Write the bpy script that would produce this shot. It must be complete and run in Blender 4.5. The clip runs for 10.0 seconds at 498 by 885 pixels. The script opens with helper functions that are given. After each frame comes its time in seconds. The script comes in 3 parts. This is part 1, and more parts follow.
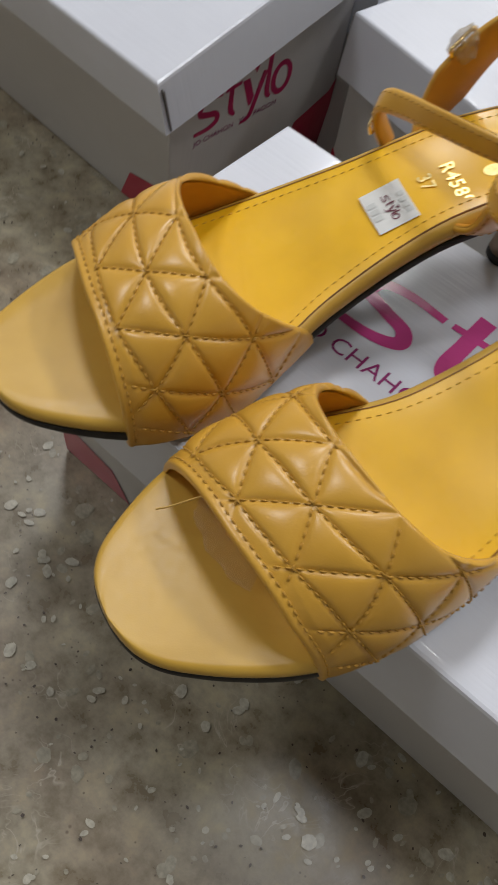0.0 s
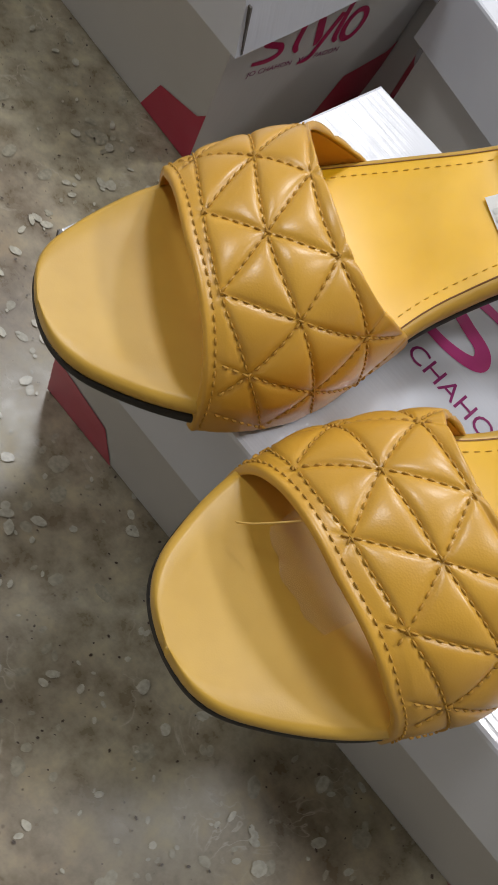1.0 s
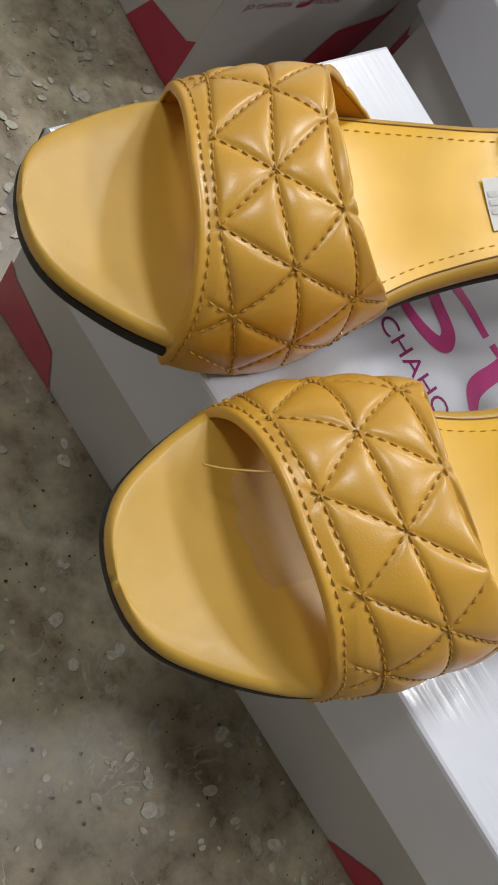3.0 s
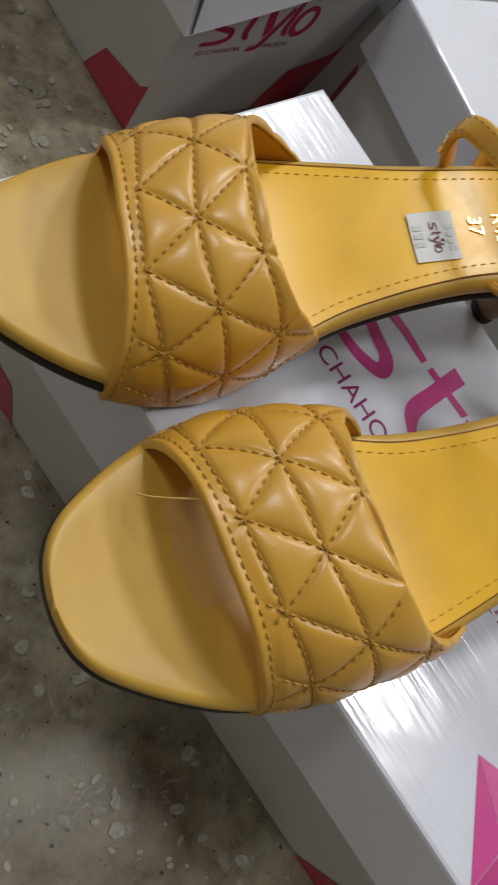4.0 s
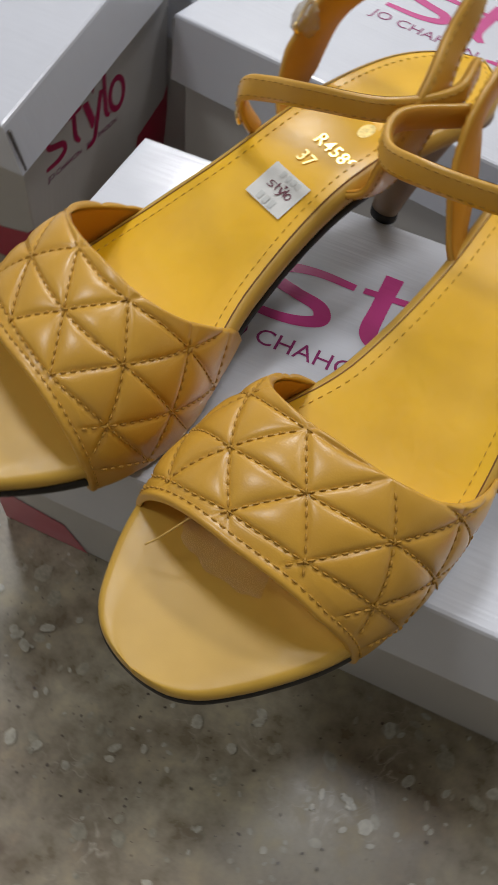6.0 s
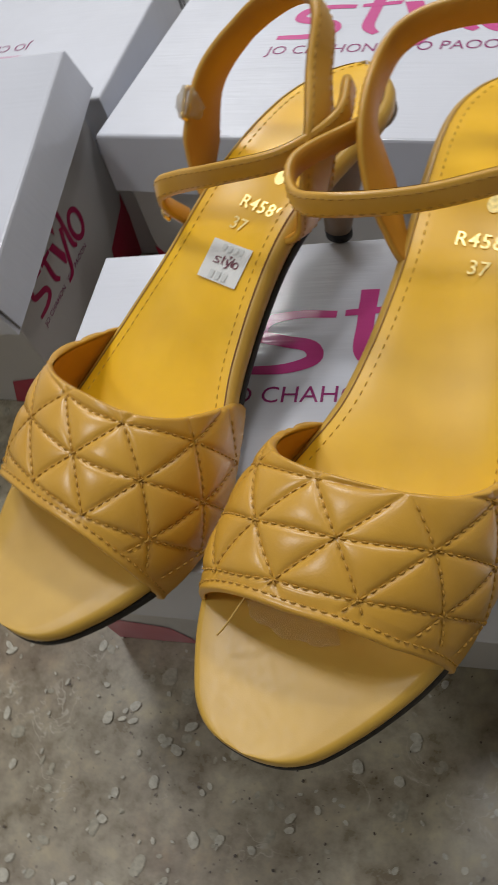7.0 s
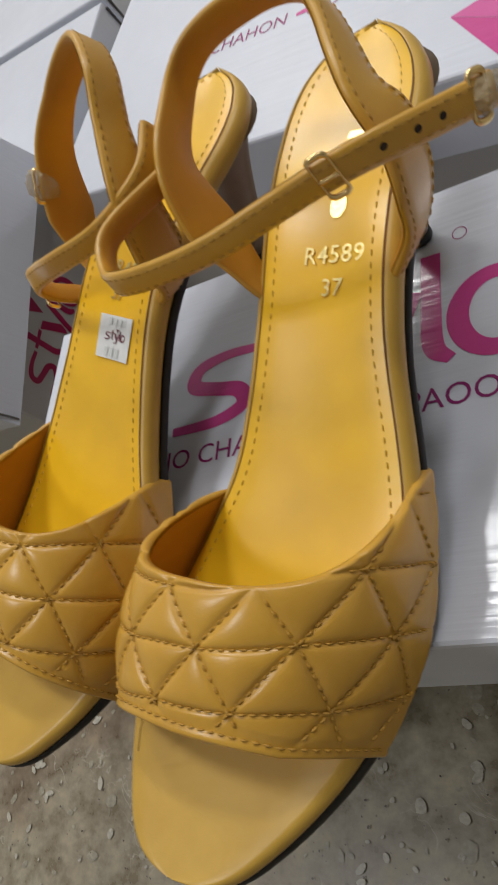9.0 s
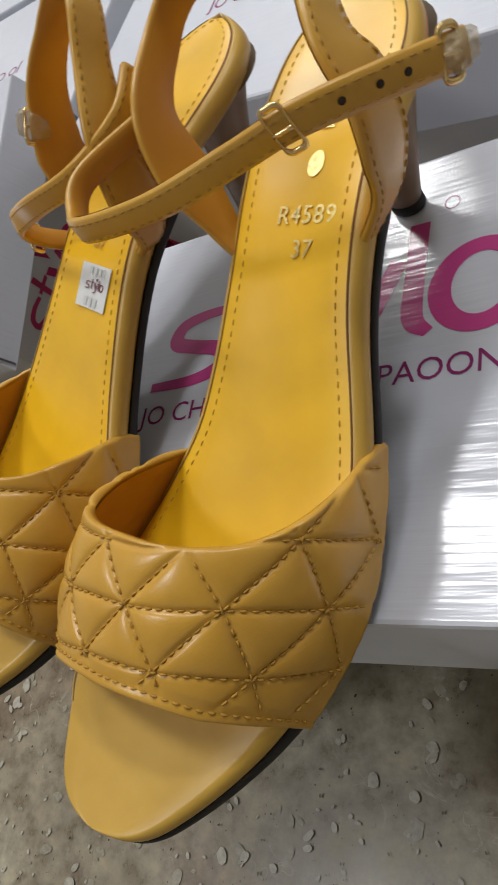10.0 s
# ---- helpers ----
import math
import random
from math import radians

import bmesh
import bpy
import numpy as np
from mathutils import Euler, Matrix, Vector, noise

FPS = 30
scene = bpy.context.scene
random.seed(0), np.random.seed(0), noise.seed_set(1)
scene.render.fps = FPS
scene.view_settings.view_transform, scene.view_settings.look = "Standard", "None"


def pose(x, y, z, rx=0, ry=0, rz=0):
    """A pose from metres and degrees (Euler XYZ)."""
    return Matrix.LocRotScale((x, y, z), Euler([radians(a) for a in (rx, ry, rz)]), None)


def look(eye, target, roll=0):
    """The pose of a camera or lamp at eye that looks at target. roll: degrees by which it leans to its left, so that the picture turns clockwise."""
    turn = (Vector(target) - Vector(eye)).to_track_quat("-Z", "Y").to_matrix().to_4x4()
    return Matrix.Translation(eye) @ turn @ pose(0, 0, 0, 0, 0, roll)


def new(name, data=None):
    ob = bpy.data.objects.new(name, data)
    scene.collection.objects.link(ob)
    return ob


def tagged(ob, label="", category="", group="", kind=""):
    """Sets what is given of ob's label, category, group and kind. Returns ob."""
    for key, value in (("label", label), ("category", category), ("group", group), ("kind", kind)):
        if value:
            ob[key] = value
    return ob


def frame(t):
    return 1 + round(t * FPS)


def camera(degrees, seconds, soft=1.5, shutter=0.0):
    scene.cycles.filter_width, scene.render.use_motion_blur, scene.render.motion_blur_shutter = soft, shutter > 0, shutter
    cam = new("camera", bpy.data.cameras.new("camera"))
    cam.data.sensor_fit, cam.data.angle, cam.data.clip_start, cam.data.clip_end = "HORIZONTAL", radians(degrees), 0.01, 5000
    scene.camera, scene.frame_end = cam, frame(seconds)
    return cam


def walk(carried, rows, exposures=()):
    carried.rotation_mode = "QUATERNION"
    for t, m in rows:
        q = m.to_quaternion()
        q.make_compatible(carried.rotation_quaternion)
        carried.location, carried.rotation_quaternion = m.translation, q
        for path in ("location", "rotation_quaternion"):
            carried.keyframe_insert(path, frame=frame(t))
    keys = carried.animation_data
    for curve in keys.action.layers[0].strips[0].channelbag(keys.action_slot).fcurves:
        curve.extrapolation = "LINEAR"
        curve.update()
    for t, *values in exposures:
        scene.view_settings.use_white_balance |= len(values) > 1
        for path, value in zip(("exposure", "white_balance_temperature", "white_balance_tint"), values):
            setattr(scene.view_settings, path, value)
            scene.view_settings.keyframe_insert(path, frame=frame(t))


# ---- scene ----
cam = camera(35.0, 10.0, shutter=0.5)
PATH = [
    (0, (0.086, -0.167, 0.347), (-0.512, 0.697, -1.355), 12.6),
    (0.5, (0.05, -0.177, 0.326), (-0.378, 0.754, -1.392), 27.5),
    (1, (0.027, -0.184, 0.311), (-0.262, 0.836, -1.385), 40.0),
    (1.5, (0.023, -0.19, 0.299), (-0.168, 0.911, -1.359), 50.0),
    (2, (0.02, -0.194, 0.296), (-0.055, 0.937, -1.352), 58.6),
    (3.5, (0.02, -0.194, 0.305), (-0.054, 0.976, -1.316), 58.1),
    (4, (0.027, -0.189, 0.317), (-0.083, 0.992, -1.293), 55.4),
    (4.5, (0.039, -0.186, 0.329), (-0.101, 0.999, -1.276), 52.6),
    (5, (0.05, -0.183, 0.338), (-0.202, 0.927, -1.307), 41.1),
    (6.5, (0.08, -0.172, 0.343), (-0.443, 0.846, -1.297), -9.1),
    (7, (0.094, -0.165, 0.352), (-0.58, 0.839, -1.241), -24.1),
    (7.5, (0.117, -0.163, 0.352), (-0.592, 0.844, -1.224), -34.5),
    (8, (0.129, -0.155, 0.347), (-0.66, 0.845, -1.195), -39.7),
    (8.5, (0.156, -0.131, 0.336), (-0.724, 0.811, -1.193), -45.3),
    (9, (0.17, -0.109, 0.318), (-0.945, 0.717, -1.122), -53.6),
    (9.5, (0.185, -0.102, 0.299), (-0.974, 0.642, -1.151), -55.4),
    (10, (0.185, -0.104, 0.303), (-1.009, 0.623, -1.127), -52.9),
]
EXPOSURES = [(0, -0.02), (0.5, 0.03), (1, 0.20), (1.5, 0.21), (2, 0.22), (3.5, 0.10), (4, -0.09), (4.5, -0.21), (5, -0.21), (6.5, -0.03), (7, -0.08), (8, -0.09), (8.5, -0.10), (9.5, -0.13), (10, -0.05)]
walk(cam, [(t, look(eye, target, roll)) for t, eye, target, roll in PATH], EXPOSURES)

# ---------------------------------------------------------------- light
world = bpy.data.worlds.new("world")
scene.world = world
world.use_nodes = True
world.node_tree.nodes["Background"].inputs[0].default_value = (0.9, 0.95, 1.0, 1)
world.node_tree.nodes["Background"].inputs[1].default_value = 0.25


def area(name, place, target, size, power, colour=(1, 0.97, 0.92), size_y=None):
    data = bpy.data.lights.new(name, "AREA")
    data.shape, data.size, data.size_y = "RECTANGLE", size, size_y or size
    data.energy, data.color = power, colour
    ob = new(name, data)
    ob.matrix_world = look(place, target)
    return ob


CEILING = 2.6
# The last entry is an added fill that lifts the lid between the sandals.
LAMPS = [(0.88, 1.62, 26), (-0.93, 0.86, 21), (-1.4, 2.5, 26), (-1.2, -0.7, 17), (0.25, 0.5, 9)]
for lx, ly, power in LAMPS:
    area("panel_or_fill_light", (lx, ly, CEILING - 0.03), (lx, ly, 0), 0.4, power, (0.975, 0.985, 1.0), 0.4)


# ---------------------------------------------------------------- materials
def material(name):
    m = bpy.data.materials.new(name)
    m.use_nodes = True
    return m, m.node_tree.nodes, m.node_tree.links, m.node_tree.nodes["Principled BSDF"]


def node(nodes, kind, **values):
    n = nodes.new(kind)
    for key, value in values.items():
        n.inputs[key.replace("_", " ")].default_value = value
    return n


def ramp(nodes, stops):
    n = nodes.new("ShaderNodeValToRGB")
    while len(n.color_ramp.elements) < len(stops):
        n.color_ramp.elements.new(0.5)
    for e, (at, c) in zip(n.color_ramp.elements, stops):
        e.position = at
        e.color = (*c, 1) if len(c) == 3 else c
    return n


def mix(nodes, links, fac, a, b, mode="MIX"):
    n = nodes.new("ShaderNodeMix")
    n.data_type, n.blend_type = "RGBA", mode
    for socket, value in ((0, fac), (6, a), (7, b)):
        if hasattr(value, "is_linked"):
            links.new(value, n.inputs[socket])
        elif socket == 0:
            n.inputs[0].default_value = value
        else:
            n.inputs[socket].default_value = (*value, 1)
    return n.outputs[2]


def coords(nodes, links, scale=(1, 1, 1)):
    tc = nodes.new("ShaderNodeTexCoord")
    mp = nodes.new("ShaderNodeMapping")
    mp.inputs["Scale"].default_value = scale
    links.new(tc.outputs["Object"], mp.inputs[0])
    return mp.outputs[0]


def bump(nodes, links, heights, strength, distance, normal_in):
    b = nodes.new("ShaderNodeBump")
    b.inputs["Strength"].default_value = strength
    b.inputs["Distance"].default_value = distance
    links.new(heights, b.inputs["Height"])
    links.new(b.outputs[0], normal_in)
    return b


def leather(name, base, dark, rough, grain=1800.0, depth=0.00012, coat=0.0):
    m, n, l, p = material(name)
    v = coords(n, l)
    big = node(n, "ShaderNodeTexNoise", Scale=38.0, Detail=4.0)
    l.new(v, big.inputs["Vector"])
    fine = node(n, "ShaderNodeTexNoise", Scale=420.0, Detail=3.0)
    l.new(v, fine.inputs["Vector"])
    cells = n.new("ShaderNodeTexVoronoi")
    cells.inputs["Scale"].default_value = grain
    l.new(v, cells.inputs["Vector"])
    tone = ramp(n, [(0.35, dark), (0.65, base)])
    l.new(big.outputs[0], tone.inputs[0])
    col = mix(n, l, 0.10, tone.outputs[0], (0.25, 0.12, 0.02))
    l.new(col, p.inputs["Base Color"])
    rr = node(n, "ShaderNodeMapRange", From_Min=0.3, From_Max=0.7, To_Min=rough - 0.03, To_Max=rough + 0.04)
    l.new(fine.outputs[0], rr.inputs[0])
    l.new(rr.outputs[0], p.inputs["Roughness"])
    bump(n, l, cells.outputs["Distance"], 0.16, depth, p.inputs["Normal"])
    p.inputs["Coat Weight"].default_value = coat
    p.inputs["Coat Roughness"].default_value = 0.25
    return m


M_UPPER = leather("mustard_leather", (0.67, 0.368, 0.047), (0.58, 0.308, 0.036), 0.33, coat=0.2)
M_SOCK = leather("yellow_sock_leather", (0.95, 0.555, 0.012), (0.87, 0.49, 0.010), 0.31, 2600.0, 0.00004, coat=0.12)
M_TOE = leather("toe_leather", (0.60, 0.368, 0.058), (0.52, 0.31, 0.045), 0.36, 2200.0, 0.00007)
M_LINING = leather("orange_lining", (0.60, 0.27, 0.015), (0.52, 0.22, 0.012), 0.5, 2600.0, 0.00005)
M_EDGE = leather("tan_edge_paint", (0.48, 0.24, 0.07), (0.40, 0.19, 0.05), 0.5, 2600.0, 0.00005)


def plain(name, colour, rough=0.5, metal=0.0, noise_scale=200.0, vary=0.12):
    m, n, l, p = material(name)
    t = node(n, "ShaderNodeTexNoise", Scale=noise_scale, Detail=3.0)
    l.new(coords(n, l), t.inputs["Vector"])
    dark = tuple(c * (1 - vary) for c in colour)
    tone = ramp(n, [(0.3, dark), (0.7, colour)])
    l.new(t.outputs[0], tone.inputs[0])
    l.new(tone.outputs[0], p.inputs["Base Color"])
    p.inputs["Roughness"].default_value = rough
    p.inputs["Metallic"].default_value = metal
    return m


M_THREAD = plain("thread", (0.50, 0.26, 0.028), 0.65, vary=0.3, noise_scale=900)
M_SOLE = plain("black_rubber", (0.012, 0.010, 0.009), 0.6)
M_HEEL = plain("heel_stack", (0.30, 0.205, 0.13), 0.35)
M_GOLD = plain("gold_metal", (0.85, 0.62, 0.28), 0.22, 1.0)
M_FOIL = plain("gold_foil", (1.0, 0.80, 0.34), 0.32, 1.0, 700, 0.35)
M_STICKER = plain("paper_sticker", (0.72, 0.73, 0.72), 0.55)
M_GREYINK = plain("grey_ink", (0.60, 0.62, 0.61), 0.6)
M_DARKINK = plain("maroon_ink", (0.16, 0.03, 0.06), 0.5)
M_SOCK_THREAD = plain("sock_thread", (0.68, 0.39, 0.03), 0.6)
M_PALE_THREAD = plain("pale_thread", (0.70, 0.45, 0.12), 0.5)


def film_material():
    m, n, l, p = material("clear_film")
    p.inputs["Base Color"].default_value = (0.5, 0.42, 0.38, 1)
    p.inputs["Roughness"].default_value = 0.22
    p.inputs["Alpha"].default_value = 0.16
    t = node(n, "ShaderNodeTexNoise", Scale=260.0, Detail=4.0)
    l.new(coords(n, l), t.inputs["Vector"])
    bump(n, l, t.outputs[0], 0.7, 0.0006, p.inputs["Normal"])
    return m


M_FILM = film_material()
M_WRAP = film_material()
M_WRAP.node_tree.nodes["Principled BSDF"].inputs["Alpha"].default_value = 0.45
M_WRAP.node_tree.nodes["Principled BSDF"].inputs["Base Color"].default_value = (0.55, 0.46, 0.30, 1)
M_SEAM = plain("brown_seam", (0.26, 0.12, 0.03), 0.6)
M_SLIT = plain("slit_shade", (0.12, 0.11, 0.105), 0.9)
M_HOLE = plain("hole_shade", (0.03, 0.015, 0.006), 0.8)


def card(name, colour, rough, streak):
    """Laminated cardboard: faint wavy film, small scuffs."""
    m, n, l, p = material(name)
    v = coords(n, l)
    soft = node(n, "ShaderNodeTexNoise", Scale=14.0, Detail=4.0)
    l.new(v, soft.inputs["Vector"])
    tone = ramp(n, [(0.3, tuple(c * 0.93 for c in colour)), (0.7, colour)])
    l.new(soft.outputs[0], tone.inputs[0])
    l.new(tone.outputs[0], p.inputs["Base Color"])
    p.inputs["Roughness"].default_value = rough
    vs = coords(n, l, (30.0, 420.0, 30.0))
    waves = node(n, "ShaderNodeTexNoise", Scale=1.0, Detail=2.0)
    l.new(vs, waves.inputs["Vector"])
    b1 = n.new("ShaderNodeBump")
    b1.inputs["Strength"].default_value, b1.inputs["Distance"].default_value = streak, 0.0006
    l.new(waves.outputs[0], b1.inputs["Height"])
    dents = node(n, "ShaderNodeTexNoise", Scale=22.0, Detail=2.0)
    l.new(v, dents.inputs["Vector"])
    b2 = n.new("ShaderNodeBump")
    b2.inputs["Strength"].default_value, b2.inputs["Distance"].default_value = 0.25, 0.004
    l.new(dents.outputs[0], b2.inputs["Height"])
    l.new(b1.outputs[0], b2.inputs["Normal"])
    l.new(b2.outputs[0], p.inputs["Normal"])
    return m


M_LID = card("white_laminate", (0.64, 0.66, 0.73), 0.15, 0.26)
# Body card is white too; the shade on its sides is in this grey.
M_BODY = card("shaded_white_card", (0.52, 0.505, 0.49), 0.38, 0.15)
M_RED = card("crimson_print", (0.42, 0.015, 0.05), 0.30, 0.2)
M_PINK = card("magenta_print", (0.58, 0.07, 0.27), 0.18, 0.24)
M_PINK_LIGHT = card("light_magenta_print", (0.64, 0.12, 0.34), 0.18, 0.24)
M_PINK_DARK = card("dark_magenta_print", (0.50, 0.055, 0.225), 0.18, 0.24)
M_MAROON = card("maroon_print", (0.38, 0.015, 0.085), 0.30, 0.2)
M_PLUM = card("plum_print", (0.27, 0.035, 0.15), 0.2, 0.4)


def floor_material():
    m, n, l, p = material("polished_terrazzo")
    v = coords(n, l)
    clouds = node(n, "ShaderNodeTexNoise", Scale=9.0, Detail=6.0, Roughness=0.6, Distortion=0.6)
    l.new(v, clouds.inputs["Vector"])
    base = ramp(n, [(0.28, (0.145, 0.098, 0.062)), (0.42, (0.235, 0.195, 0.138)), (0.58, (0.29, 0.258, 0.188)), (0.75, (0.35, 0.32, 0.245))])
    l.new(clouds.outputs[0], base.inputs[0])
    mott = node(n, "ShaderNodeTexNoise", Scale=70.0, Detail=5.0, Roughness=0.65)
    l.new(v, mott.inputs["Vector"])
    mr = ramp(n, [(0.38, (0.70, 0.66, 0.60)), (0.52, (1, 1, 1)), (0.68, (1.35, 1.32, 1.2))])
    l.new(mott.outputs[0], mr.inputs[0])
    col = mix(n, l, 1.0, base.outputs[0], mr.outputs[0], "MULTIPLY")
    # dark brown grains
    for scale, lo, hi, colour in ((260.0, 0.05, 0.16, (0.06, 0.035, 0.02)), (120.0, 0.04, 0.10, (0.07, 0.04, 0.025))):
        d = n.new("ShaderNodeTexVoronoi")
        d.inputs["Scale"].default_value = scale
        l.new(v, d.inputs["Vector"])
        r = ramp(n, [(lo, (1, 1, 1)), (hi, (0, 0, 0))])
        l.new(d.outputs["Distance"], r.inputs[0])
        gate = node(n, "ShaderNodeTexNoise", Scale=scale * 0.21, Detail=2.0)
        l.new(v, gate.inputs["Vector"])
        g = ramp(n, [(0.5, (0, 0, 0)), (0.6, (0.8, 0.8, 0.8))])
        l.new(gate.outputs[0], g.inputs[0])
        f = mix(n, l, 1.0, r.outputs[0], g.outputs[0], "MULTIPLY")
        col = mix(n, l, f, col, colour)
    # pale worm-like veins
    veins = node(n, "ShaderNodeTexNoise", Scale=55.0, Detail=3.0, Distortion=1.2)
    l.new(v, veins.inputs["Vector"])
    vr = ramp(n, [(0.485, (0, 0, 0)), (0.5, (0.75, 0.75, 0.75)), (0.515, (0, 0, 0))])
    l.new(veins.outputs[0], vr.inputs[0])
    gate = node(n, "ShaderNodeTexNoise", Scale=24.0, Detail=2.0)
    l.new(v, gate.inputs["Vector"])
    g = ramp(n, [(0.54, (0, 0, 0)), (0.64, (1, 1, 1))])
    l.new(gate.outputs[0], g.inputs[0])
    f = mix(n, l, 1.0, vr.outputs[0], g.outputs[0], "MULTIPLY")
    col = mix(n, l, f, col, (0.42, 0.38, 0.31))
    l.new(col, p.inputs["Base Color"])
    rough = node(n, "ShaderNodeMapRange", From_Min=0.3, From_Max=0.7, To_Min=0.24, To_Max=0.42)
    l.new(mott.outputs[0], rough.inputs[0])
    l.new(rough.outputs[0], p.inputs["Roughness"])
    return m


M_FLOOR = floor_material()
M_CHIP = plain("shell_chip", (0.47, 0.44, 0.36), 0.3, noise_scale=500, vary=0.35)
M_CHIP_DARK = plain("dull_chip", (0.34, 0.31, 0.235), 0.3, noise_scale=500, vary=0.35)
M_CHIP_BROWN = plain("brown_grain", (0.05, 0.03, 0.02), 0.35, noise_scale=500)
M_WALL = plain("wall_paint", (0.80, 0.79, 0.77), 0.8, noise_scale=4)
M_CEIL = plain("ceiling_paint", (0.84, 0.84, 0.83), 0.9, noise_scale=4)


# ---------------------------------------------------------------- mesh helpers
def part(name, bm, mat, parent=None, label="", smooth=True, recalc=True):
    if recalc:
        bmesh.ops.recalc_face_normals(bm, faces=bm.faces)
    me = bpy.data.meshes.new(name)
    bm.to_mesh(me)
    bm.free()
    for q in me.polygons:
        q.use_smooth = smooth
    me.materials.append(mat)
    ob = new(name, me)
    if parent is not None:
        ob.parent = parent
    if label:
        tagged(ob, label)
    return ob


def grid_into(bm, rows, close_u=False, close_v=False):
    """Quads over a list of rows of points. Returns the vertices."""
    vs = [[bm.verts.new(p) for p in r] for r in rows]
    nu, nv = len(vs), len(vs[0])
    for i in range(nu if close_u else nu - 1):
        for j in range(nv if close_v else nv - 1):
            a, b, c, d = vs[i][j], vs[(i + 1) % nu][j], vs[(i + 1) % nu][(j + 1) % nv], vs[i][(j + 1) % nv]
            try:
                bm.faces.new((a, b, c, d))
            except ValueError:
                pass
    return vs


def fill(bm, loop):
    try:
        bm.faces.new(loop)
    except ValueError:
        pass


def box_into(bm, x0, x1, y0, y1, z0, z1, bevel=0.0, segments=2):
    m = Matrix.Translation(((x0 + x1) / 2, (y0 + y1) / 2, (z0 + z1) / 2)) @ Matrix.Diagonal((x1 - x0, y1 - y0, z1 - z0, 1))
    r = bmesh.ops.create_cube(bm, size=1, matrix=m)
    if bevel:
        edges = list({e for v in r["verts"] for e in v.link_edges})
        bmesh.ops.bevel(bm, geom=edges, offset=bevel, segments=segments, affect="EDGES", profile=0.6)


def spline(points, n):
    """n points of a smooth curve through the given ones, evenly spread along it."""
    P = np.array(points, float)
    P = np.vstack([2 * P[0] - P[1], P, 2 * P[-1] - P[-2]])
    out = []
    for i in range(1, len(P) - 2):
        for t in np.linspace(0, 1, 24, endpoint=False):
            a, b, c, d = P[i - 1], P[i], P[i + 1], P[i + 2]
            out.append(0.5 * (2 * b + (c - a) * t + (2 * a - 5 * b + 4 * c - d) * t * t + (3 * b - a - 3 * c + d) * t ** 3))
    out.append(P[-2])
    out = np.array(out)
    s = np.concatenate([[0], np.cumsum(np.linalg.norm(np.diff(out, axis=0), axis=1))])
    want = np.linspace(0, s[-1], n)
    return np.stack([np.interp(want, s, out[:, k]) for k in range(out.shape[1])], 1), s[-1]


def unit(a):
    return a / (np.linalg.norm(a, axis=-1, keepdims=True) + 1e-12)


def table(pairs, x):
    a = np.array(pairs)
    return np.interp(x, a[:, 0], a[:, 1])


def smooth_table(pairs, x, width):
    """A table's value, averaged over a short stretch."""
    k = np.linspace(-width, width, 9)
    return np.mean([table(pairs, x + d) for d in k], axis=0)


# ---------------------------------------------------------------- structure
def plane_object(name, x0, x1, y0, y1, z0, z1, mat, label, cat):
    bm = bmesh.new()
    box_into(bm, x0, x1, y0, y1, z0, z1)
    ob = part(name, bm, mat, smooth=False)
    return tagged(ob, label, cat, kind="structure")


plane_object("floor", -3, 3, -3, 3, -0.05, 0.0, M_FLOOR, "polished brown terrazzo floor with pale shell chips", "floor")
plane_object("ceiling", -3.1, 3.1, -3.1, 3.1, CEILING, CEILING + 0.1, M_CEIL, "plain white painted shop ceiling", "ceiling")
plane_object("wall_north", -3.1, 3.1, 3, 3.1, 0, CEILING, M_WALL, "plain pale painted shop wall", "wall")
plane_object("wall_south", -3.1, 3.1, -3.1, -3, 0, CEILING, M_WALL, "plain pale painted shop wall", "wall")
plane_object("wall_east", 3, 3.1, -3, 3, 0, CEILING, M_WALL, "plain pale painted shop wall", "wall")
plane_object("wall_west", -3.1, -3, -3, 3, 0, CEILING, M_WALL, "plain pale painted shop wall", "wall")


# ---------------------------------------------------------------- shoe boxes
def stroke_into(bm, pts, widths, z):
    """A flat painted stroke along a curve, with a width at each of its points."""
    data = [(*p, w) for p, w in zip(pts, widths)]
    c, _ = spline(data, 12 * len(pts)) if len(pts) > 2 else (np.array(data, float), 0)
    xy, w = c[:, :2], c[:, 2]
    t = unit(np.gradient(xy, axis=0))
    nrm = np.stack([-t[:, 1], t[:, 0]], 1)
    grid_into(bm, [[(*(q - m * h / 2), z), (*(q + m * h / 2), z)] for q, m, h in zip(xy, nrm, w)])


def poly_into(bm, pts, z):
    fill(bm, [bm.verts.new((*p, z)) for p in pts])


